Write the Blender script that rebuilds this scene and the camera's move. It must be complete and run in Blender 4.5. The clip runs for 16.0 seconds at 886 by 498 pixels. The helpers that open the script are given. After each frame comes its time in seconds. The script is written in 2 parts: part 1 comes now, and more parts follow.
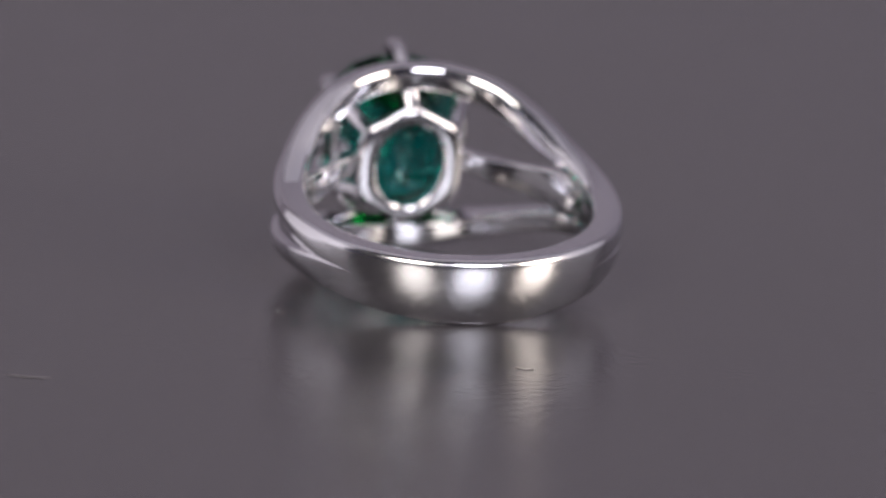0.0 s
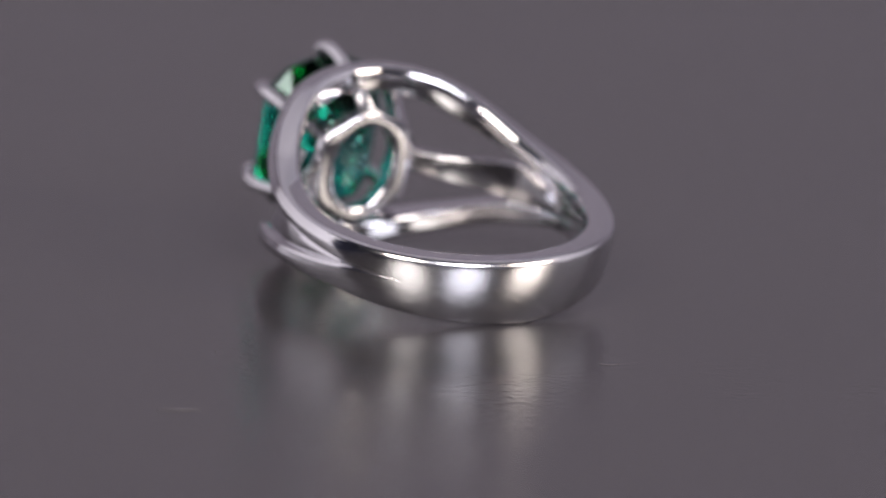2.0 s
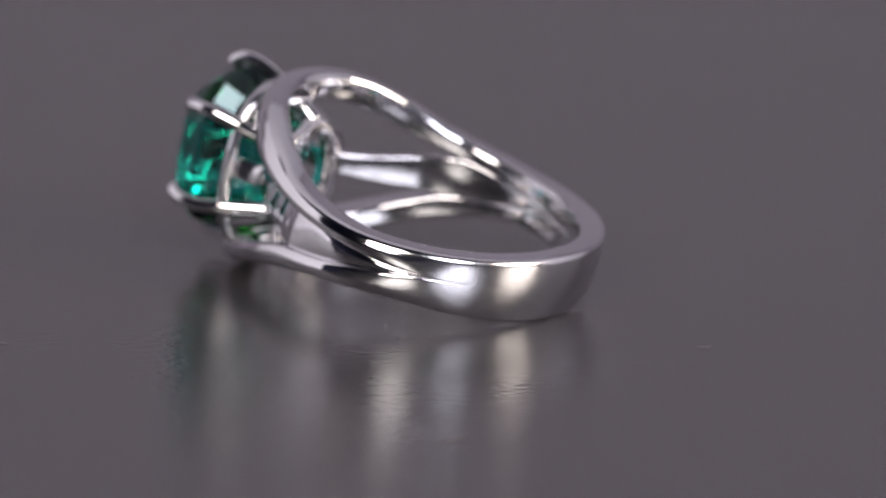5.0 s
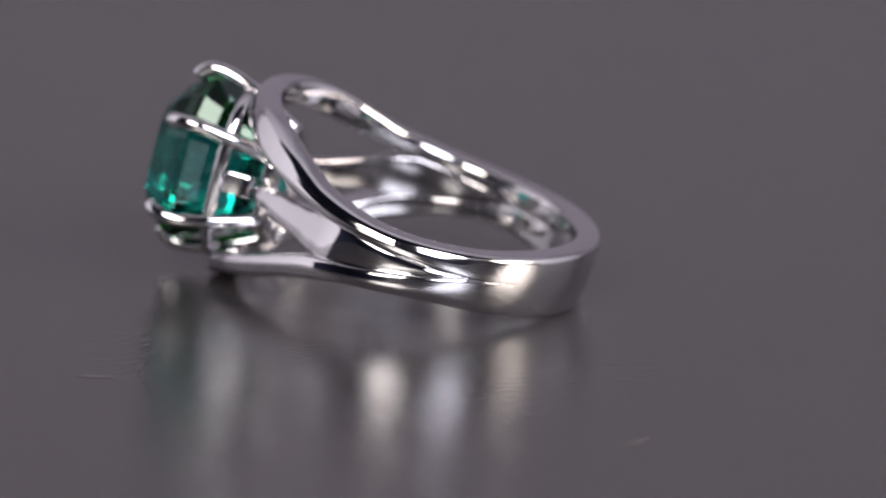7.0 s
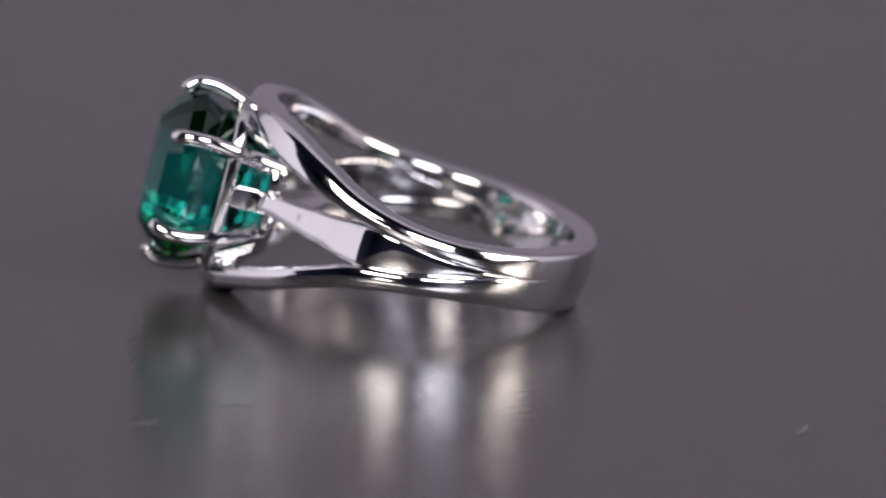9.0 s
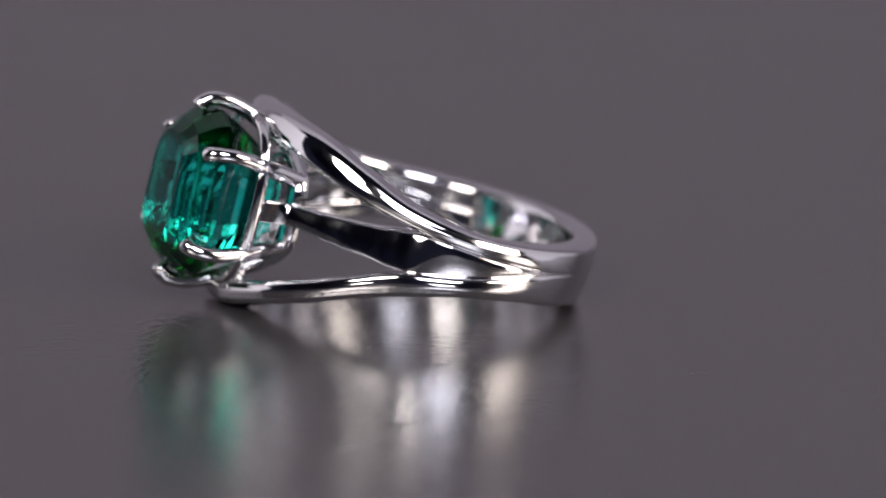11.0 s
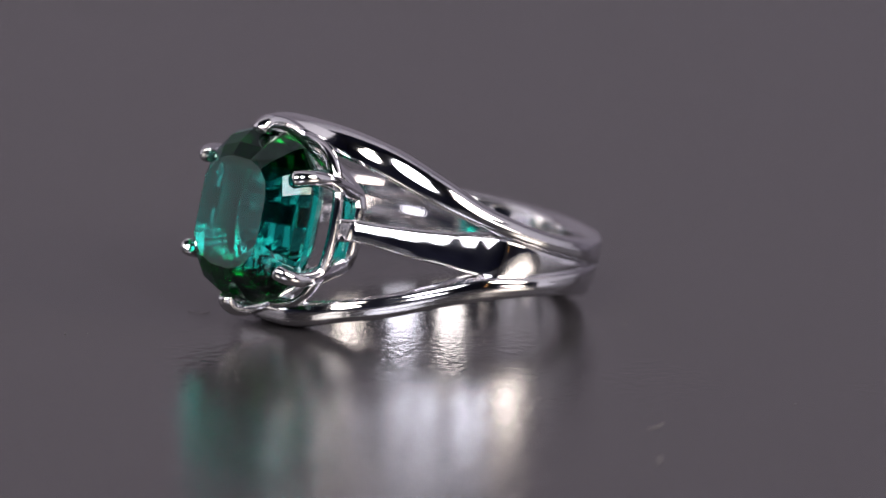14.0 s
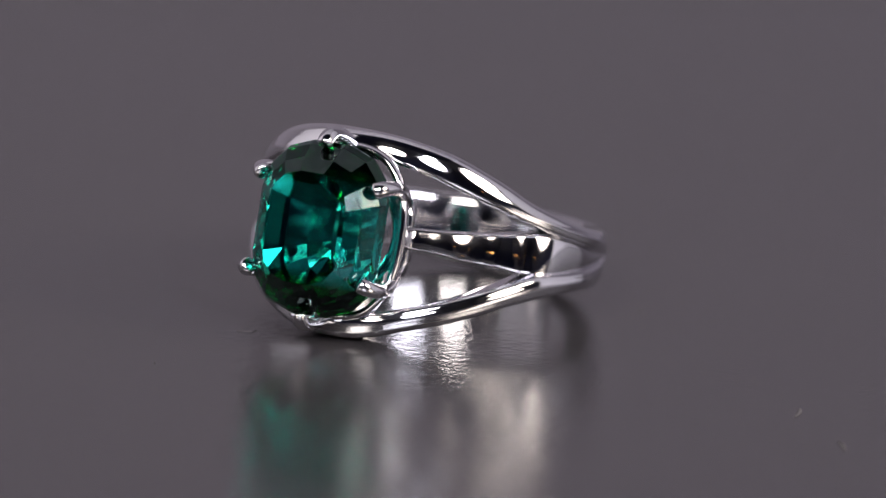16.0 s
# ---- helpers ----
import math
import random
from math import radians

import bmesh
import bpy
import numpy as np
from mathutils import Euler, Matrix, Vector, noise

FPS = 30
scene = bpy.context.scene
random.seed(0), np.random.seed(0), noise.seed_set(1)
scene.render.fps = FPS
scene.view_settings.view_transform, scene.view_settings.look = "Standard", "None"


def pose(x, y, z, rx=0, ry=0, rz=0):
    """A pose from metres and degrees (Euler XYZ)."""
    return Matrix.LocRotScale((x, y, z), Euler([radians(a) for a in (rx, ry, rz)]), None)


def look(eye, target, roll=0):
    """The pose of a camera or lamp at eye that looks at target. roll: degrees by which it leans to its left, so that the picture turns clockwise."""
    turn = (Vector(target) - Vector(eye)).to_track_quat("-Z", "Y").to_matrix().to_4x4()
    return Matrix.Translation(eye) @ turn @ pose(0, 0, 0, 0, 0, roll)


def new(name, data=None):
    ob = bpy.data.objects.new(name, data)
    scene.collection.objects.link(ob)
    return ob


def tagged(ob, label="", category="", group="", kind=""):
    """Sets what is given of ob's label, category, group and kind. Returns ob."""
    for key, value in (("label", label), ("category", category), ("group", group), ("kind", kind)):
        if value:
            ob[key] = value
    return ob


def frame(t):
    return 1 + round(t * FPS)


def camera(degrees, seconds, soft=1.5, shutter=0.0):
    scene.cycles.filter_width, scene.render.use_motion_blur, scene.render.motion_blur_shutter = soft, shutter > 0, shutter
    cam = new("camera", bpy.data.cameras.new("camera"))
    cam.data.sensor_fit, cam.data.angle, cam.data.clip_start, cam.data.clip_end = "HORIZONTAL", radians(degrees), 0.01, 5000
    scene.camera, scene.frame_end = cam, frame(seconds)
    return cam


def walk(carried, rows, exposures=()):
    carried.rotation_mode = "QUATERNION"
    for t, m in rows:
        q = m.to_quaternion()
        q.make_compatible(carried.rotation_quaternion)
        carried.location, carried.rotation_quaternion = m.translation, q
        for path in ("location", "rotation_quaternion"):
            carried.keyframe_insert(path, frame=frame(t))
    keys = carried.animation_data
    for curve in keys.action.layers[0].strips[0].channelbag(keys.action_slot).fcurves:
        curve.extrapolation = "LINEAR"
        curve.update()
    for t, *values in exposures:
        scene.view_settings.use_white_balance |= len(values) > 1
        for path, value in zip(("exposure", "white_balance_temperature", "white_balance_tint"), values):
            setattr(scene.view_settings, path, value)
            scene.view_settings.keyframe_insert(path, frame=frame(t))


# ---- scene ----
MM = 0.001
cam = camera(8.0, 16.0, soft=1.35)
cam.data.dof.use_dof = True
cam.data.dof.focus_distance = 0.371
cam.data.dof.aperture_fstop = 33.0
CAM = pose(0.0, -0.37722, 0.088206, 77.234, -3.1663, 0.7518)
walk(cam, [(0.0, CAM), (16.0, CAM)], [(0.0, 0.18), (8.0, 0.11), (16.0, 0.04)])

# ---- the studio's light: three softboxes in a dark room ----
world = bpy.data.worlds.new("studio_dark")
world.use_nodes = True
world.node_tree.nodes["Background"].inputs["Color"].default_value = (0.55, 0.55, 0.62, 1)
world.node_tree.nodes["Background"].inputs["Strength"].default_value = 0.05
scene.world = world

SPIN = 8.5997          # degrees each second
ROOM = 1.3             # half the width of the studio
# softboxes before the tent's opening: turn from the camera's side, height, distance, width, height, radiance, colour
BOXES = [
    (-20, 33, 0.95, 0.34, 0.46, 11.0, (1.0, 0.925, 0.87)),
    (21, 33, 0.95, 0.38, 0.46, 11.0, (0.95, 0.935, 1.04)),
    (66, 25, 0.95, 0.38, 0.46, 11.5, (1.0, 0.88, 0.78)),
]


# ---- materials ----
def material(name):
    m = bpy.data.materials.new(name)
    m.use_nodes = True
    return m, m.node_tree.nodes, m.node_tree.links, m.node_tree.nodes["Principled BSDF"]


def noise_node(nodes, links, scale, detail=4.0, coord="Object", rough=0.55):
    tc = nodes.new("ShaderNodeTexCoord")
    n = nodes.new("ShaderNodeTexNoise")
    n.inputs["Scale"].default_value = scale
    n.inputs["Detail"].default_value = detail
    n.inputs["Roughness"].default_value = rough
    links.new(tc.outputs[coord], n.inputs["Vector"])
    return n


def ramp(nodes, links, src, lo, hi, a, b):
    r = nodes.new("ShaderNodeMapRange")
    r.inputs["From Min"].default_value, r.inputs["From Max"].default_value = lo, hi
    r.inputs["To Min"].default_value, r.inputs["To Max"].default_value = a, b
    links.new(src, r.inputs["Value"])
    return r.outputs["Result"]


def bump(nodes, links, src, bsdf, strength, distance):
    b = nodes.new("ShaderNodeBump")
    b.inputs["Strength"].default_value, b.inputs["Distance"].default_value = strength, distance
    links.new(src, b.inputs["Height"])
    links.new(b.outputs["Normal"], bsdf.inputs["Normal"])
    return b


def metal_material():
    m, n, l, p = material("polished_white_gold")
    p.inputs["Metallic"].default_value = 1.0
    p.inputs["Base Color"].default_value = (0.79, 0.783, 0.81, 1)
    grain = noise_node(n, l, 900.0, 3.0)
    # the inside of the band, against the finger, is left with a satin finish
    tc = n.new("ShaderNodeTexCoord")
    flat = n.new("ShaderNodeVectorMath")
    flat.operation = "MULTIPLY"
    flat.inputs[1].default_value = (1, 1, 0)
    far = n.new("ShaderNodeVectorMath")
    far.operation = "LENGTH"
    l.new(tc.outputs["Object"], flat.inputs[0])
    l.new(flat.outputs["Vector"], far.inputs[0])
    add = n.new("ShaderNodeMath")
    add.operation = "ADD"
    l.new(ramp(n, l, grain.outputs["Fac"], 0.35, 0.75, 0.04, 0.10), add.inputs[0])
    l.new(ramp(n, l, far.outputs["Value"], 0.0089, 0.0093, 0.03, 0.0), add.inputs[1])
    # fine scratches dull the back of the shank, which is worn most
    xyz = n.new("ShaderNodeSeparateXYZ")
    l.new(tc.outputs["Object"], xyz.inputs["Vector"])
    worn = n.new("ShaderNodeMath")
    worn.operation = "ADD"
    l.new(add.outputs["Value"], worn.inputs[0])
    outside = n.new("ShaderNodeMath")
    outside.operation = "MULTIPLY"
    l.new(ramp(n, l, xyz.outputs["Y"], -0.0085, -0.0025, 0.13, 0.0), outside.inputs[0])
    l.new(ramp(n, l, far.outputs["Value"], 0.0094, 0.0100, 0.0, 1.0), outside.inputs[1])
    l.new(outside.outputs["Value"], worn.inputs[1])
    l.new(worn.outputs["Value"], p.inputs["Roughness"])
    wave = noise_node(n, l, 380.0, 2.0)
    bump(n, l, wave.outputs["Fac"], p, 0.12, 0.00006)
    return m


def gem_material():
    """Green crystal whose colour deepens to near black towards the two ends of its long axis."""
    m, n, l, p = material("green_gem")
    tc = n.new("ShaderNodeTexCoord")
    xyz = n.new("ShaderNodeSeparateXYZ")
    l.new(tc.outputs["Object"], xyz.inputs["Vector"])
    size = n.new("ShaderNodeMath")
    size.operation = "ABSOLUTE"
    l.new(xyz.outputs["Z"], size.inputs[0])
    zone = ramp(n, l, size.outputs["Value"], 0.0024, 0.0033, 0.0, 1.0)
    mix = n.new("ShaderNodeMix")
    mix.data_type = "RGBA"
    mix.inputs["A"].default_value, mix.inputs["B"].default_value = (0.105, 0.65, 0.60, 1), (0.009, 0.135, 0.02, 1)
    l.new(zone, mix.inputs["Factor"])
    # coloured light passes through, and the polished faces mirror almost neutrally by Fresnel's law
    inner = n.new("ShaderNodeBsdfRefraction")
    inner.inputs["IOR"].default_value = 1.64
    inner.inputs["Roughness"].default_value = 0.0
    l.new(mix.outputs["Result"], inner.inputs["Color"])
    gloss = n.new("ShaderNodeBsdfGlossy")
    gloss.inputs["Color"].default_value = (0.72, 0.96, 0.92, 1)
    gloss.inputs["Roughness"].default_value = 0.0
    fresnel = n.new("ShaderNodeFresnel")
    fresnel.inputs["IOR"].default_value = 1.64
    both = n.new("ShaderNodeMixShader")
    l.new(fresnel.outputs["Fac"], both.inputs["Fac"])
    l.new(inner.outputs["BSDF"], both.inputs[1])
    l.new(gloss.outputs["BSDF"], both.inputs[2])
    l.new(both.outputs["Shader"], n["Material Output"].inputs["Surface"])
    n.remove(p)
    return m


def table_material():
    m, n, l, p = material("dark_satin_sheet")
    grain = noise_node(n, l, 1600.0, 2.0)
    cloud = noise_node(n, l, 30.0, 4.0)
    mix = n.new("ShaderNodeMix")
    mix.data_type = "RGBA"
    mix.inputs["A"].default_value, mix.inputs["B"].default_value = (0.034, 0.0315, 0.034, 1), (0.042, 0.039, 0.042, 1)
    l.new(cloud.outputs["Fac"], mix.inputs["Factor"])
    l.new(mix.outputs["Result"], p.inputs["Base Color"])
    p.inputs["IOR"].default_value = 1.8
    l.new(ramp(n, l, cloud.outputs["Fac"], 0.3, 0.7, 0.18, 0.21), p.inputs["Roughness"])
    bump(n, l, grain.outputs["Fac"], p, 1.0, 0.000046)
    return m


def plain_material(name, colour, rough, scale, spread=0.12):
    m, n, l, p = material(name)
    t = noise_node(n, l, scale, 5.0)
    mix = n.new("ShaderNodeMix")
    mix.data_type = "RGBA"
    mix.inputs["A"].default_value = (*[c * (1 - spread) for c in colour], 1)
    mix.inputs["B"].default_value = (*[c * (1 + spread) for c in colour], 1)
    l.new(t.outputs["Fac"], mix.inputs["Factor"])
    l.new(mix.outputs["Result"], p.inputs["Base Color"])
    p.inputs["Roughness"].default_value = rough
    bump(n, l, t.outputs["Fac"], p, 0.2, 0.002)
    return m


def glow_material(name, colour, strength):
    m, n, l, p = material(name)
    p.inputs["Base Color"].default_value = (0.8, 0.8, 0.8, 1)
    p.inputs["Emission Color"].default_value = (*colour, 1)
    p.inputs["Emission Strength"].default_value = strength
    return m


METAL = metal_material()
GEM = gem_material()
TABLE = table_material()
TENT = plain_material("white_tent_fabric", (0.80, 0.797, 0.85), 0.9, 12.0, 0.04)
NAVY = plain_material("navy_wall_paint", (0.045, 0.055, 0.12), 0.8, 6.0)
WHITE = plain_material("white_diffuser_cloth", (0.80, 0.79, 0.80), 0.8, 6.0, 0.03)
BACK = plain_material("grey_paper_backdrop", (0.227, 0.2115, 0.2465), 0.9, 5.0, 0.05)
BLACK = plain_material("black_fabric", (0.02, 0.02, 0.022), 0.8, 60.0)
LINT = plain_material("pale_lint", (0.13, 0.122, 0.126), 0.9, 3000.0)


# ---- mesh helpers ----
def link_mesh(name, bm, mat, smooth=True):
    me = bpy.data.meshes.new(name)
    bmesh.ops.recalc_face_normals(bm, faces=bm.faces)
    bm.to_mesh(me)
    bm.free()
    for p in me.polygons:
        p.use_smooth = smooth
    me.materials.append(mat)
    return me


def part(name, bm, mat, parent, label="", smooth=True):
    ob = new(name, link_mesh(name, bm, mat, smooth))
    ob.parent = parent
    return tagged(ob, label)


def loft(loops, closed=False, caps=True):
    """A skin over equal loops of points; closed joins the last loop to the first."""
    bm = bmesh.new()
    vs = [[bm.verts.new(p) for p in lp] for lp in loops]
    k = len(loops[0])
    for i in range(len(loops) - (0 if closed else 1)):
        a, b = vs[i], vs[(i + 1) % len(loops)]
        for j in range(k):
            bm.faces.new((a[j], a[(j + 1) % k], b[(j + 1) % k], b[j]))
    if caps and not closed:
        bm.faces.new(vs[0][::-1])
        bm.faces.new(vs[-1])
    return bm


def curve_of(table):
    """A smooth function through (x, y) pairs."""
    xs = [p[0] for p in table]
    ys = [p[1] for p in table]
    n = len(xs)
    ms = [0.0] * n
    for i in range(n):
        if 0 < i < n - 1:
            ms[i] = (ys[i + 1] - ys[i - 1]) / (xs[i + 1] - xs[i - 1])

    def f(x):
        if x <= xs[0]:
            return ys[0]
        if x >= xs[-1]:
            return ys[-1]
        i = max(k for k in range(n - 1) if xs[k] <= x)
        h = xs[i + 1] - xs[i]
        u = (x - xs[i]) / h
        return ((1 + 2 * u) * (1 - u) ** 2 * ys[i] + u * (1 - u) ** 2 * h * ms[i]
                + u * u * (3 - 2 * u) * ys[i + 1] + u * u * (u - 1) * h * ms[i + 1])
    return f


def tube_m(ends, r, segs=12):
    a, b = Vector(ends[0]), Vector(ends[1])
    d = (b - a).normalized()
    x = d.orthogonal().normalized()
    y = d.cross(x)
    return loft([[p + (x * math.cos(2 * math.pi * k / segs) + y * math.sin(2 * math.pi * k / segs)) * r for k in range(segs)] for p in (a, b)])


# ---- the studio ----
def box_bm(w, d, h, bevel=0.0, at=(0, 0, 0)):
    bm = bmesh.new()
    bmesh.ops.create_cube(bm, size=1.0)
    bmesh.ops.scale(bm, vec=(w, d, h), verts=bm.verts)
    bmesh.ops.translate(bm, vec=at, verts=bm.verts)
    if bevel:
        bmesh.ops.bevel(bm, geom=bm.edges[:], offset=bevel, segments=2, affect="EDGES")
    return bm


def structure(name, bm, mat, label, category):
    return tagged(new(name, link_mesh(name, bm, mat, False)), label, category, kind="structure")


def build_studio():
    t = 0.05
    low, high = -0.80, 1.70
    mid, tall = (low + high) / 2, high - low
    for name, at, size, mat, label in (
            ("wall_north", (0, ROOM + t / 2, mid), (2 * ROOM, t, tall), NAVY, "dark navy studio wall"),
            ("wall_south", (0, -ROOM - t / 2, mid), (2 * ROOM, t, tall), NAVY, "dark navy studio wall behind the camera"),
            ("wall_east", (ROOM + t / 2, 0, mid), (t, 2 * ROOM + 2 * t, tall), NAVY, "dark navy studio wall"),
            ("wall_west", (-ROOM - t / 2, 0, mid), (t, 2 * ROOM + 2 * t, tall), NAVY, "dark navy studio wall")):
        structure(name, box_bm(*size, at=at), mat, label, "wall")
    structure("floor", box_bm(2 * ROOM + 2 * t, 2 * ROOM + 2 * t, t, at=(0, 0, low - t / 2)), NAVY, "plain dark studio floor", "floor")
    structure("ceiling", box_bm(2 * ROOM + 2 * t, 2 * ROOM + 2 * t, t, at=(0, 0, high + t / 2)), NAVY, "dark navy studio ceiling", "ceiling")
    # paper sheet bent round the back of the table
    half, back, r, wing = 0.49, 0.46, 0.12, 0.30
    line = [(-half, wing)] + [(-half + r - r * math.cos(radians(t)), back - r + r * math.sin(radians(t))) for t in range(0, 91, 10)]
    line += [(-x, y) for x, y in line[::-1]]
    loops = []
    for i, (x, y) in enumerate(line):
        d = (Vector(line[min(i + 1, len(line) - 1)]) - Vector(line[max(i - 1, 0)])).normalized()
        ox, oy = -d.y * 0.003, d.x * 0.003
        loops.append([(x - ox, y - oy, -0.045), (x + ox, y + oy, -0.045), (x + ox, y + oy, 0.66), (x - ox, y - oy, 0.66)])
    structure("backdrop", loft(loops), BACK, "smooth grey paper backdrop behind the turntable", "backdrop")


def build_tent():
    """A white fabric light tent, open towards the camera, with the table top inside."""
    tent = new("light_tent")
    tagged(tent, "white fabric light tent open at the front", "light tent")
    f = 0.004
    wide, front, rear, low, top = 0.52, -0.30, 0.50, -0.05, 0.72
    roof_front = 0.0
    deep, mid_y, mid_z = rear - front, (rear + front) / 2, (low + top) / 2
    for sx, y0 in ((-1, -0.23), (1, -0.08)):
        part("side_panel", box_bm(f, rear - y0, top - low, at=(sx * wide, (rear + y0) / 2, mid_z)), TENT, tent, "white fabric side panel", False)
    part("rear_panel", box_bm(2 * wide - f, f, top - low, at=(0, rear, mid_z)), TENT, tent, "white fabric rear panel", False)
    part("roof_panel", box_bm(2 * wide + f, rear - roof_front, f, at=(0, (rear + roof_front) / 2, top + f)), TENT, tent, "white fabric roof panel", False)
    part("base_panel", box_bm(2 * wide + f, deep, f, at=(0, mid_y, low - f)), TENT, tent, "white fabric base panel", False)
    for sx, y0 in ((-1, -0.23), (1, -0.08)):
        part("pole", tube_m([(sx * wide, y0, -0.80), (sx * wide, y0, top)], 0.006), BLACK, tent, "thin black front pole")
        part("pole", tube_m([(sx * wide, rear, -0.80), (sx * wide, rear, top)], 0.006), BLACK, tent, "thin black rear pole")


def rounded_panel(w, h, r, z0, z1, k=8):
    pts = []
    for cx, cy, st in ((w / 2 - r, h / 2 - r, 0), (r - w / 2, h / 2 - r, 90), (r - w / 2, r - h / 2, 180), (w / 2 - r, r - h / 2, 270)):
        for i in range(k + 1):
            t = radians(st + 90 * i / k)
            pts.append((cx + r * math.cos(t), cy + r * math.sin(t)))
    return loft([[(x, y, z) for x, y in pts] for z in (z0, z1)])


def build_softboxes():
    for turn, rise, dist, w, h, power, colour in BOXES:
        a, e = radians(turn - 90), radians(rise)
        at = Vector((math.cos(a) * math.cos(e), math.sin(a) * math.cos(e), math.sin(e))) * dist
        m = look(at, (0, 0, 0.01))
        ob = new("softbox")
        ob.matrix_world = m
        tagged(ob, "tall rectangular studio softbox with white glowing front", "softbox", "softboxes round the table")
        part("diffuser", rounded_panel(w, h, 0.12, 0.0, 0.004), WHITE, ob, "white cloth diffuser", False)
        lamp = bpy.data.lights.new("softbox_light", "AREA")
        lamp.shape, lamp.size, lamp.size_y = "ELLIPSE", w, h
        lamp.energy, lamp.color = power * 0.84 * math.pi * w * h, colour
        new("softbox_light", lamp).matrix_world = m @ pose(0, 0, -0.002)
        part("rod", tube_m([(0, 0, 0.1), tuple(m.inverted() @ Vector((at.x, at.y, 1.70)))], 0.008), BLACK, ob, "thin black hanging rod")
        part("housing", rounded_panel(w + 0.03, h + 0.03, 0.13, 0.006, 0.10), BLACK, ob, "black fabric housing", False)


def build_bulb():
    """A small amber lamp in the dark room beside the softboxes."""
    bulb = new("amber_lamp")
    bulb.location = (0.70, -0.62, 0.16)
    tagged(bulb, "small glowing amber lamp on a thin black stand", "lamp")
    bm = bmesh.new()
    bmesh.ops.create_uvsphere(bm, u_segments=10, v_segments=6, radius=0.005)
    part("bulb", bm, glow_material("amber_glow", (1.0, 0.42, 0.08), 10.0), bulb, "glowing amber glass bulb")
    part("stand", tube_m([(0, 0, -0.96), (0, 0, -0.012)], 0.006), BLACK, bulb, "thin black stand")


# ---- the turntable ----
def build_turntable():
    table = new("turntable")
    tagged(table, "dark grey satin turntable sheet turning under the ring", "turntable")
    ring = 128
    loops = []
    for r, z in ((0.0005, -0.012), (0.238, -0.012), (0.240, -0.010), (0.240, -0.0015), (0.2392, -0.0004), (0.238, 0.0), (0.0005, 0.0)):
        loops.append([(r * math.cos(2 * math.pi * i / ring), r * math.sin(2 * math.pi * i / ring), z) for i in range(ring)])
    part("disc", loft(loops), TABLE, table, "dark grey satin disc", False)
    bm = bmesh.new()
    bmesh.ops.create_cone(bm, cap_ends=True, segments=48, radius1=0.09, radius2=0.05, depth=0.788)
    bmesh.ops.translate(bm, vec=(0, 0, -0.406), verts=bm.verts)
    part("pedestal", bm, BLACK, table, "black pedestal")
    # dust and lint that turns with the disc: x, y, length, width, turn, curl
    for x, y, long, wide, turn, curl in (
            (16.2, -31.4, 2.6, 0.30, 65, 0.1), (2.9, -11.7, 0.7, 0.05, 20, 0.9), (6.0, -21.5, 0.25, 0.10, 0, 0.2), (18.4, -1.9, 1.2, 0.05, 60, 0.6),
            (-15.6, -28.2, 2.2, 0.25, 10, 0.1), (-21.4, -32.8, 2.0, 0.25, 30, 0.1), (-26.0, 7.6, 0.30, 0.10, 40, 0.2), (-26.2, -6.0, 0.28, 0.10, 90, 0.1),
            (-32.6, -5.9, 0.35, 0.10, 15, 0.2), (-24.9, 6.8, 0.22, 0.09, 0, 0.1), (-15.6, 6.2, 1.3, 0.04, -40, 0.8), (-5.0, -30.2, 0.3, 0.10, 0, 0.2)):
        part("lint", lint(long, wide, curl), LINT, table).matrix_basis = pose(x * MM, y * MM, 0.00002, 0, 0, turn)
    return table


def lint(long, wide, curl):
    """A flattened fibre that lies on the disc."""
    k = 9
    loops = []
    for i in range(k):
        u = i / (k - 1) * 2 - 1
        w = wide * 0.5 * math.sqrt(max(0.05, 1 - u * u))
        c = Vector((u * long / 2, curl * long * 0.5 * (u * u - 0.4), 0))
        loops.append([(c + Vector((0, w * math.cos(q), 0.02 + 0.02 * math.sin(q)))) * MM for q in (0, 1.571, 3.142, 4.712)])
    return loft(loops)


# ---- the ring: local x across, y towards the stone, z along the finger ----
INNER = curve_of([(0, 10.40), (20, 10.10), (40, 9.42), (60, 8.90), (90, 8.75), (130, 8.85), (180, 9.08)])
OUTER = curve_of([(0, 12.12), (20, 11.90), (40, 11.25), (60, 10.78), (90, 10.70), (130, 10.72), (180, 10.70)])
U_TOP = curve_of([(0, 6.12), (13, 5.98), (29, 5.40), (45, 4.33), (63, 3.05), (89, 2.13), (116, 1.98), (149, 2.20), (180, 2.38)])
U_LOW = curve_of([(0, 4.50), (12, 4.35), (23, 3.90), (38, 2.98), (51, 2.25), (65, 1.66), (82, 1.15), (102, 0.72), (120, 0.45), (180, 0.45)])
L_TOP = curve_of([(0, -4.62), (10, -4.50), (18, -4.19), (36, -3.02), (51, -1.93), (64, -1.08), (82, -0.60), (102, 0.0), (120, 0.45), (180, 0.45)])
L_LOW = curve_of([(0, -6.28), (10, -6.12), (23, -5.30), (37, -4.42), (56, -3.08), (81, -1.92), (105, -1.56), (130, -1.70), (180, -2.07)])
M_TOP = curve_of([(16, 0.76), (33, 0.88), (50, 1.12), (60, 1.35), (70, 1.50), (90, 1.05), (110, 0.62), (122, 0.45)])
M_LOW = curve_of([(16, -0.60), (24, -0.52), (33, -0.68), (41, -0.83), (50, -0.88), (60, -1.06), (70, -1.02), (90, -0.50), (110, 0.15), (122, 0.42)])
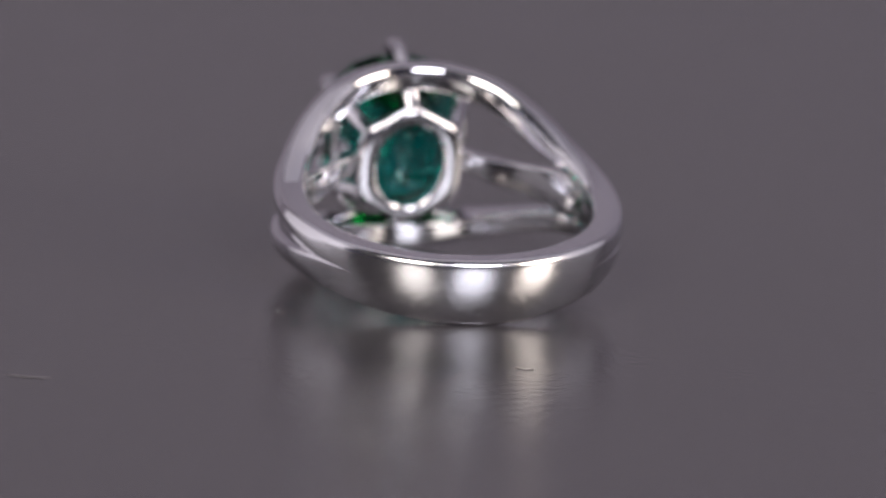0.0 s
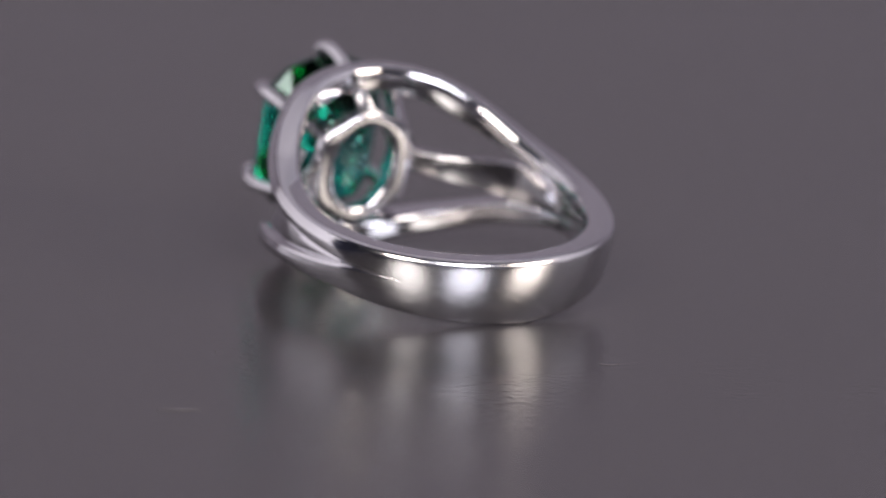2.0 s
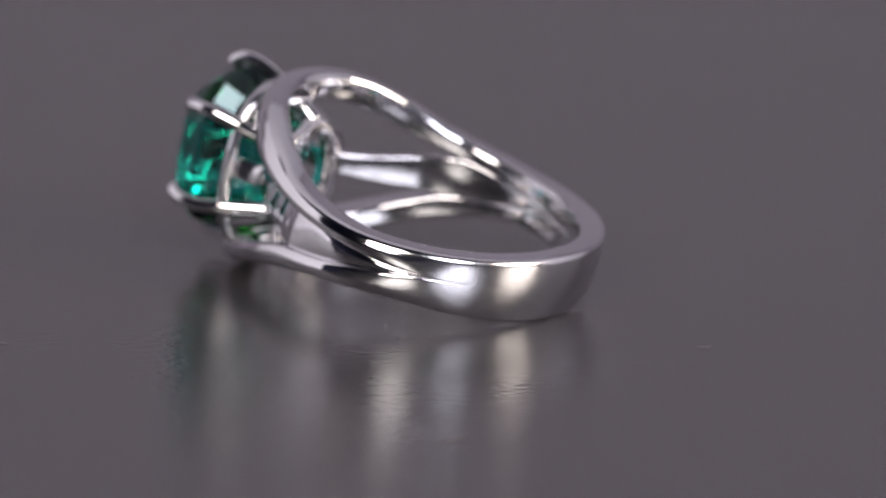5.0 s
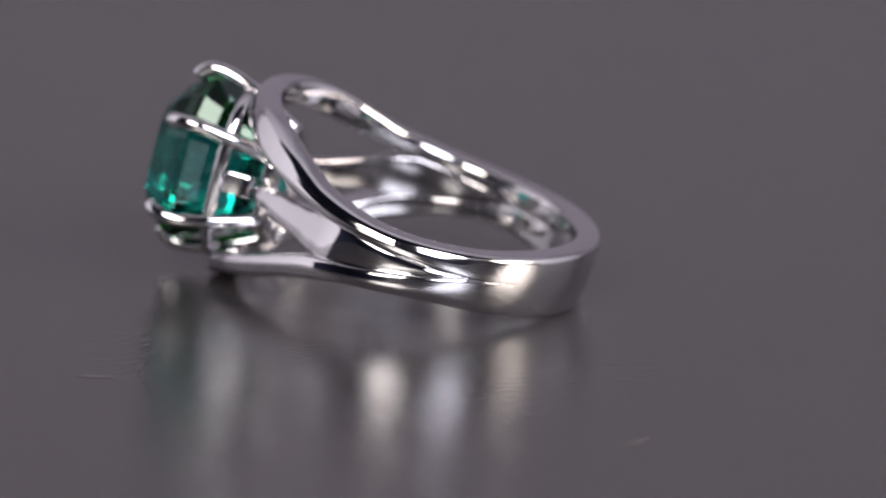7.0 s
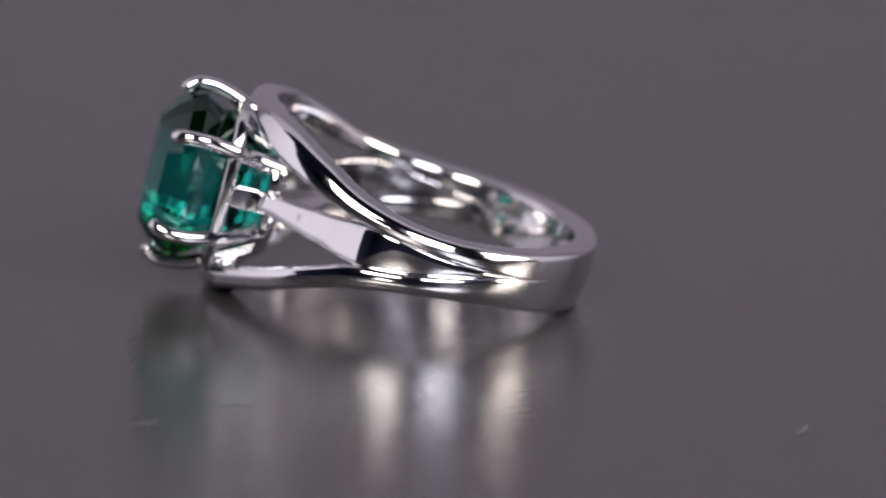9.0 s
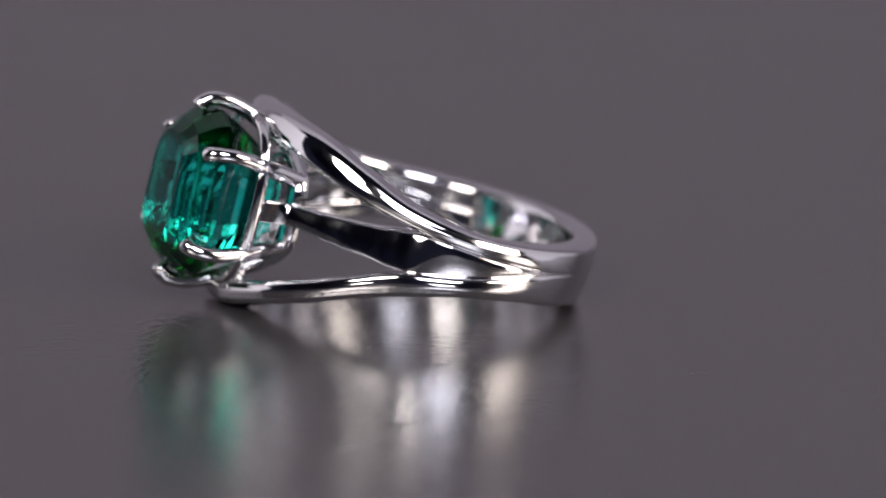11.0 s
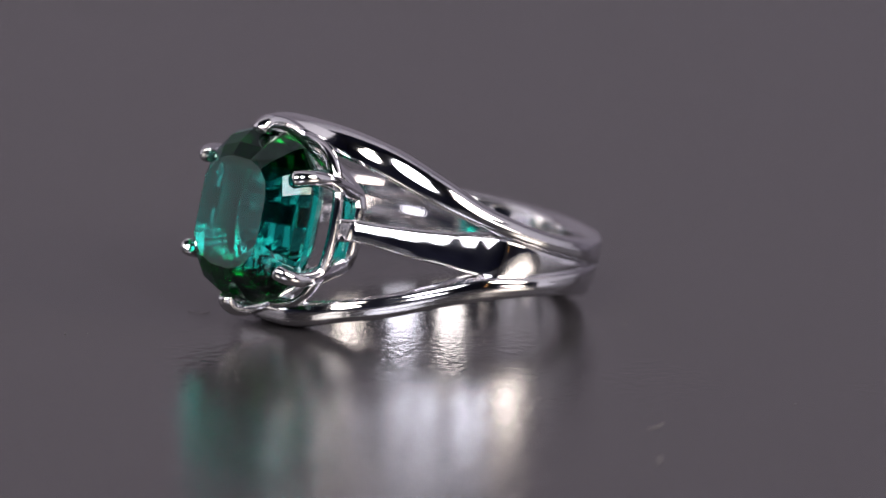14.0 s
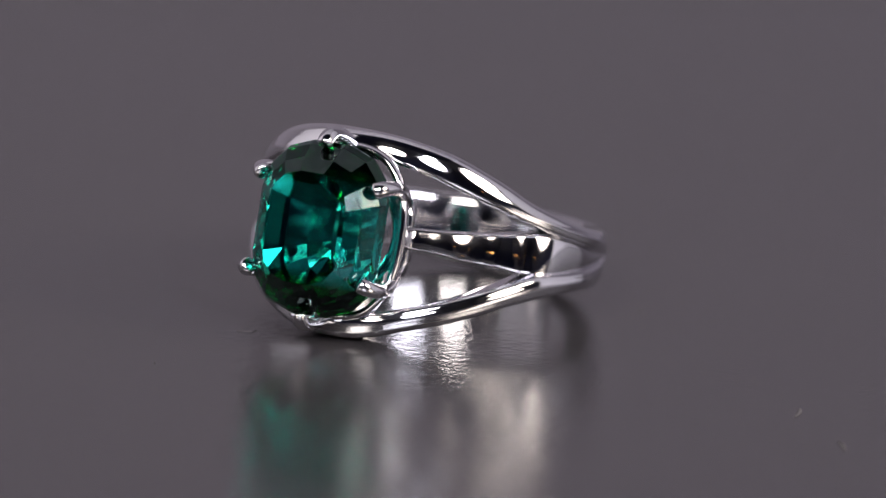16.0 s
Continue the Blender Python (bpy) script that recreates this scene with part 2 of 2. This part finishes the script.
# the strap's outer face is a flat plate between two bends
PLATE = [(f, 9.64 / math.cos(radians(f - 48.5))) for f in range(21, 63, 2)]
M_OUT = curve_of([(16.8, 13.20), (17.6, 12.75), (18.4, 12.15), (19.3, 11.40), (20.0, 10.95)] + PLATE + [(63, 9.98), (66, 10.12), (70, 10.24), (76, 10.30), (85, 10.34), (98, 10.40), (110, 10.50), (122, 10.60)])
M_IN = curve_of([(17, 11.0), (19, 10.3), (21, 9.9), (24, 9.6), (30, 9.2), (36, 9.0), (50, 8.85), (122, 8.84)])


def polar(phi, r, a):
    """phi degrees round the finger from the stone, r millimetres from its axis, a along it."""
    p = radians(phi)
    return Vector((math.sin(p) * r, math.cos(p) * r, a)) * MM


def section(lo, hi, r0, r1, c_lo, c_hi, ci, dome=0.0, lean=0.0, ci_hi=None):
    """A rounded section as (a, r) pairs: c_lo and c_hi are the outer corner radii, ci the inner ones."""
    pts = []
    n = 7

    def corner(ca, cr, ra, rr, start):
        for i in range(n):
            t = radians(start + 90.0 * i / (n - 1))
            pts.append((ca + ra * math.cos(t), cr + rr * math.sin(t)))
    c_lo, c_hi, ci = max(c_lo, 0.005), max(c_hi, 0.005), max(ci, 0.005)
    corner(hi - c_hi, r1 - c_hi, c_hi, c_hi, 0)
    for i in range(1, 8):
        u = i / 8
        a = (hi - c_hi) + ((lo + c_lo) - (hi - c_hi)) * u
        pts.append((a, r1 + dome * (1 - (2 * u - 1) ** 2)))
    corner(lo + c_lo, r1 - c_lo, c_lo, c_lo, 90)
    mid = (lo + hi) / 2
    pts = [(a, r - lean * (a - mid)) for a, r in pts]
    corner(lo + ci, r0 + ci, ci, ci, 180)
    ck = ci_hi or ci
    corner(hi - ck, r0 + ck, ck, ck, 270)
    return pts


def smooth(x, lo, hi):
    u = min(1.0, max(0.0, (x - lo) / (hi - lo)))
    return u * u * (3 - 2 * u)


SPLIT = 136  # degrees from the stone at which the two bands are one


def band_sections(phi):
    f = abs(phi)
    fade = 1 - smooth(f, 106, 135)
    arm = 1 - smooth(f, 60, 110)
    upper, lower = 0.40 + 0.22 * arm, 0.34 + 0.14 * arm
    seam = 0.45
    top, bottom = (seam, seam) if f >= 119 else (max(U_LOW(f), seam), min(L_TOP(f), seam))
    turn = max(0.0, math.sin(radians(phi)))
    rise, lift = 0.30 * turn, 0.65 * turn * smooth(f, 40, 110)
    out_low = OUTER(f) + 0.40 * (1 - smooth(f, 5, 45))
    up = section(top, U_TOP(f), INNER(f), OUTER(f), 0.44 * fade, upper, 0.22, 0.04 * fade, 0.20 * fade, 0.48)
    low = section(L_LOW(f) + max(0.0, lift - rise), bottom, INNER(f), out_low, lower, 0.44 * fade, 0.40, 0.06 * fade, -0.10 * fade, 0.22)
    up, low = ([(a + rise, r) for a, r in sec] for sec in (up, low))
    # the back of the shank is domed across its width
    dome = 0.30 * smooth(f, 85, 128)
    up, low = ([(a, r - dome * ((a - 1.0) / 2.4) ** 2 if r > 9.6 else r) for a, r in sec] for sec in (up, low))
    return up, low


def band():
    """Two bands that spread apart round the stone and run into one shank at the back."""
    ups, lows, backs = [], [], []
    for i in range(2 * SPLIT + 1):
        phi = i - SPLIT
        up, low = band_sections(phi)
        ups.append([polar(phi, r, a) for a, r in up])
        lows.append([polar(phi, r, a) for a, r in low])
    for i in range(360 - 2 * SPLIT + 1):
        phi = SPLIT + i
        up, low = band_sections(phi if phi <= 180 else phi - 360)
        backs.append([polar(phi, r, a) for a, r in up[:15] + low[6:28] + up[28:]])
    bm = bmesh.new()
    for loops in (ups, lows, backs):
        vs = [[bm.verts.new(p) for p in lp] for lp in loops]
        k = len(loops[0])
        for a, b in zip(vs, vs[1:]):
            for j in range(k):
                bm.faces.new((a[j], a[(j + 1) % k], b[(j + 1) % k], b[j]))
    bmesh.ops.remove_doubles(bm, verts=bm.verts, dist=1e-7)
    return bm


def strap(side):
    loops = []
    steps = 120
    for i in range(steps + 1):
        f = 17.2 + 105.8 * i / steps
        lo, hi = M_LOW(f), M_TOP(f)
        c = 0.24
        ripple = (0.016 * math.sin(radians((f - 24) * 13)) + 0.013 * math.sin(radians(f * 32 + 75))) * smooth(f, 23, 28) * (1 - smooth(f, 60, 68))
        sec = section(lo, hi, M_IN(f), M_OUT(f) + ripple, min(c, (hi - lo) * 0.3), min(0.34, (hi - lo) * 0.3), min(0.12, (hi - lo) * 0.3), 0.05, 0.11 * (1 - smooth(f, 66, 80)))
        loops.append([polar(side * f, r, a + 0.30 * max(0.0, side * math.sin(radians(f))) * smooth(f, 20, 60)) for a, r in sec])
    return loft(loops)


def tube(points, radii, squash=1.0, side=None, segs=14):
    """A round bar through points, with a radius at each, ends rounded."""
    pts = [Vector(p) for p in points]
    loops = []
    n = len(pts)
    for i, (p, r) in enumerate(zip(pts, radii)):
        d = (pts[min(i + 1, n - 1)] - pts[max(i - 1, 0)]).normalized()
        x = (side or Vector((0, 0, 1))).cross(d).normalized()
        y = d.cross(x).normalized()
        loops.append([(p + (x * math.cos(2 * math.pi * k / segs) * squash + y * math.sin(2 * math.pi * k / segs)) * r) * MM for k in range(segs)])
    return loft(loops)


def through_points(pts, steps):
    """Points along a smooth line through the given ones."""
    out = []
    ps = [Vector(p) for p in pts]
    n = len(ps)
    for i in range(n - 1):
        p0, p1, p2, p3 = ps[max(i - 1, 0)], ps[i], ps[i + 1], ps[min(i + 2, n - 1)]
        for k in range(steps):
            u = k / steps
            out.append(0.5 * (2 * p1 + (p2 - p0) * u + (2 * p0 - 5 * p1 + 4 * p2 - p3) * u * u + (3 * p1 - p0 - 3 * p2 + p3) * u ** 3))
    out.append(ps[-1])
    return out


# the stone's outline, one quarter: across, along the finger
QUARTER = [(4.10, 2.05), (3.72, 3.45), (2.75, 4.55), (1.20, 5.12)]


def outline(scale_s, scale_a):
    q = [(s * scale_s, a * scale_a) for s, a in QUARTER]
    pts = q + [(-s, a) for s, a in q[::-1]] + [(-s, -a) for s, a in q] + [(s, -a) for s, a in q[::-1]]
    return pts


def build_stone(parent):
    bm = bmesh.new()
    rows = [(17.0, 0.63, 0.64), (16.35, 0.80, 0.80), (15.45, 0.95, 0.95), (14.85, 1.0, 1.0), (14.60, 1.0, 1.0),
            (13.45, 0.84, 0.88), (12.1, 0.61, 0.72), (10.8, 0.34, 0.54), (9.6, 0.03, 0.34)]
    vs = []
    k = 16
    for n, ss, sa in rows:
        vs.append([bm.verts.new(Vector((x, n, a)) * MM) for x, a in outline(ss, sa)])
    for i in range(len(rows) - 1):
        for j in range(k):
            j2 = (j + 1) % k
            bm.faces.new((vs[i][j], vs[i][j2], vs[i + 1][j2], vs[i + 1][j]))
    bm.faces.new(vs[0])
    bm.faces.new(vs[-1])
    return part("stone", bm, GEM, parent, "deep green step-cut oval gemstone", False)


PRONGS = [(0.0, 1.0), (0.0, -1.0), (1.0, 1.0), (1.0, -1.0), (-1.0, 1.0), (-1.0, -1.0)]


def build_prongs(parent):
    for sx, sa in PRONGS:
        if sx == 0:
            path = [(0, 9.35, 3.45 * sa), (0, 11.0, 4.35 * sa), (0, 12.6, 5.15 * sa), (0, 14.0, 5.60 * sa), (0, 15.1, 5.64 * sa), (0, 15.72, 5.32 * sa), (0, 15.98, 4.88 * sa)]
            across = Vector((1, 0, 0))
        else:
            path = [(2.55 * sx, 9.35, 2.02 * sa), (3.20 * sx, 11.0, 2.40 * sa), (3.85 * sx, 12.6, 2.75 * sa), (4.22 * sx, 14.0, 3.00 * sa),
                    (4.24 * sx, 15.0, 3.02 * sa), (3.98 * sx, 15.75, 2.90 * sa), (3.58 * sx, 16.08, 2.70 * sa)]
            across = Vector((-0.6 * sa * sx, 0, 1)).normalized()
        line = through_points(path, 9)
        n = len(line)
        radii = []
        for i in range(n):
            u = i / (n - 1)
            r = 0.53 - 0.08 * smooth(u, 0.1, 0.5) + 0.05 * smooth(u, 0.6, 0.95)
            if u > 0.92:
                r *= math.sqrt(max(0.02, 1 - ((u - 0.92) / 0.08) ** 2 * 0.98))
            radii.append(r)
        part("prong", tube(line, radii, 1.0, across), METAL, parent)


def loop_tube(points, r_along, r_across, segs=12):
    """A closed bar through points that lie in a plane across the y axis."""
    n = len(points)
    loops = []
    for i in range(n):
        p = Vector(points[i])
        d = (Vector(points[(i + 1) % n]) - Vector(points[i - 1])).normalized()
        out = d.cross(Vector((0, 1, 0))).normalized()
        loops.append([(p + out * math.cos(2 * math.pi * k / segs) * r_across + Vector((0, 1, 0)) * math.sin(2 * math.pi * k / segs) * r_along) * MM for k in range(segs)])
    return loft(loops, closed=True)


def build_gallery(parent):
    # hexagonal base ring with an oval opening
    n = 120
    corners = [(0, 4.05), (3.4, 2.25), (3.4, -2.25), (0, -4.05), (-3.4, -2.25), (-3.4, 2.25)]
    loops = []
    for i in range(n):
        t = 6 * i / n
        k, u = int(t), t - int(t)
        s = corners[k][0] * (1 - u) + corners[(k + 1) % 6][0] * u
        a = corners[k][1] * (1 - u) + corners[(k + 1) % 6][1] * u
        w = math.atan2(s / 2.15, a / 2.75)
        si, ai = 2.15 * math.sin(w), 2.75 * math.cos(w)
        # corners of the hexagon are softened
        g = 0.06 * math.exp(-((min(u, 1 - u)) / 0.12) ** 2)
        s, a = s * (1 - g), a * (1 - g)
        m = Vector(((s + si) / 2, 0, (a + ai) / 2))
        h = Vector(((s - si) / 2, 0, (a - ai) / 2))
        lp = []
        for q in range(16):
            c, d = math.cos(2 * math.pi * q / 16), math.sin(2 * math.pi * q / 16)
            c, d = math.copysign(abs(c) ** 0.5, c), math.copysign(abs(d) ** 0.5, d)
            lp.append((m + h * c + Vector((0, 9.45 + 0.50 * d, 0))) * MM)
        loops.append(lp)
    part("gallery", loft(loops, closed=True), METAL, parent, "polished hexagonal gallery with oval opening")
    # slim rail under the girdle
    pts = []
    for i in range(96):
        w = 2 * math.pi * i / 96
        c, s = math.cos(w), math.sin(w)
        pts.append((4.12 * math.copysign(abs(c) ** 0.72, c), 12.35, 5.05 * math.copysign(abs(s) ** 0.85, s)))
    part("rail", loop_tube(pts, 0.40, 0.26), METAL, parent, "slim polished rail round the setting")


def build_ring():
    ring = new("gemstone_ring")
    tagged(ring, "polished white metal ring with green oval gemstone", "ring")
    part("band", band(), METAL, ring, "polished split band widening towards the stone")
    part("strap", strap(-1), METAL, ring)
    part("strap", strap(1), METAL, ring)
    build_gallery(ring)
    build_prongs(ring)
    build_stone(ring)
    return ring


RING_AT = (-1.6, 0.490, 3.965)
RING_AXES = ((0.09174409, 0.9957265, 0.01057198), (-0.97602945, 0.08781495, 0.19913574), (0.19735635, -0.02858809, 0.97991489))
build_studio()
build_tent()
build_softboxes()
build_bulb()
turntable = build_turntable()
ring = build_ring()


def motions():
    """The turntable turns evenly and carries the ring."""
    rest = Matrix.Translation(Vector(RING_AT) * MM) @ Matrix(RING_AXES).transposed().to_4x4()
    times = [0.5 * i for i in range(33)]
    walk(turntable, [(t, pose(0, 0, 0, 0, 0, SPIN * (t - 8))) for t in times])
    walk(ring, [(t, pose(0, 0, 0, 0, 0, SPIN * (t - 8)) @ rest) for t in times])


motions()
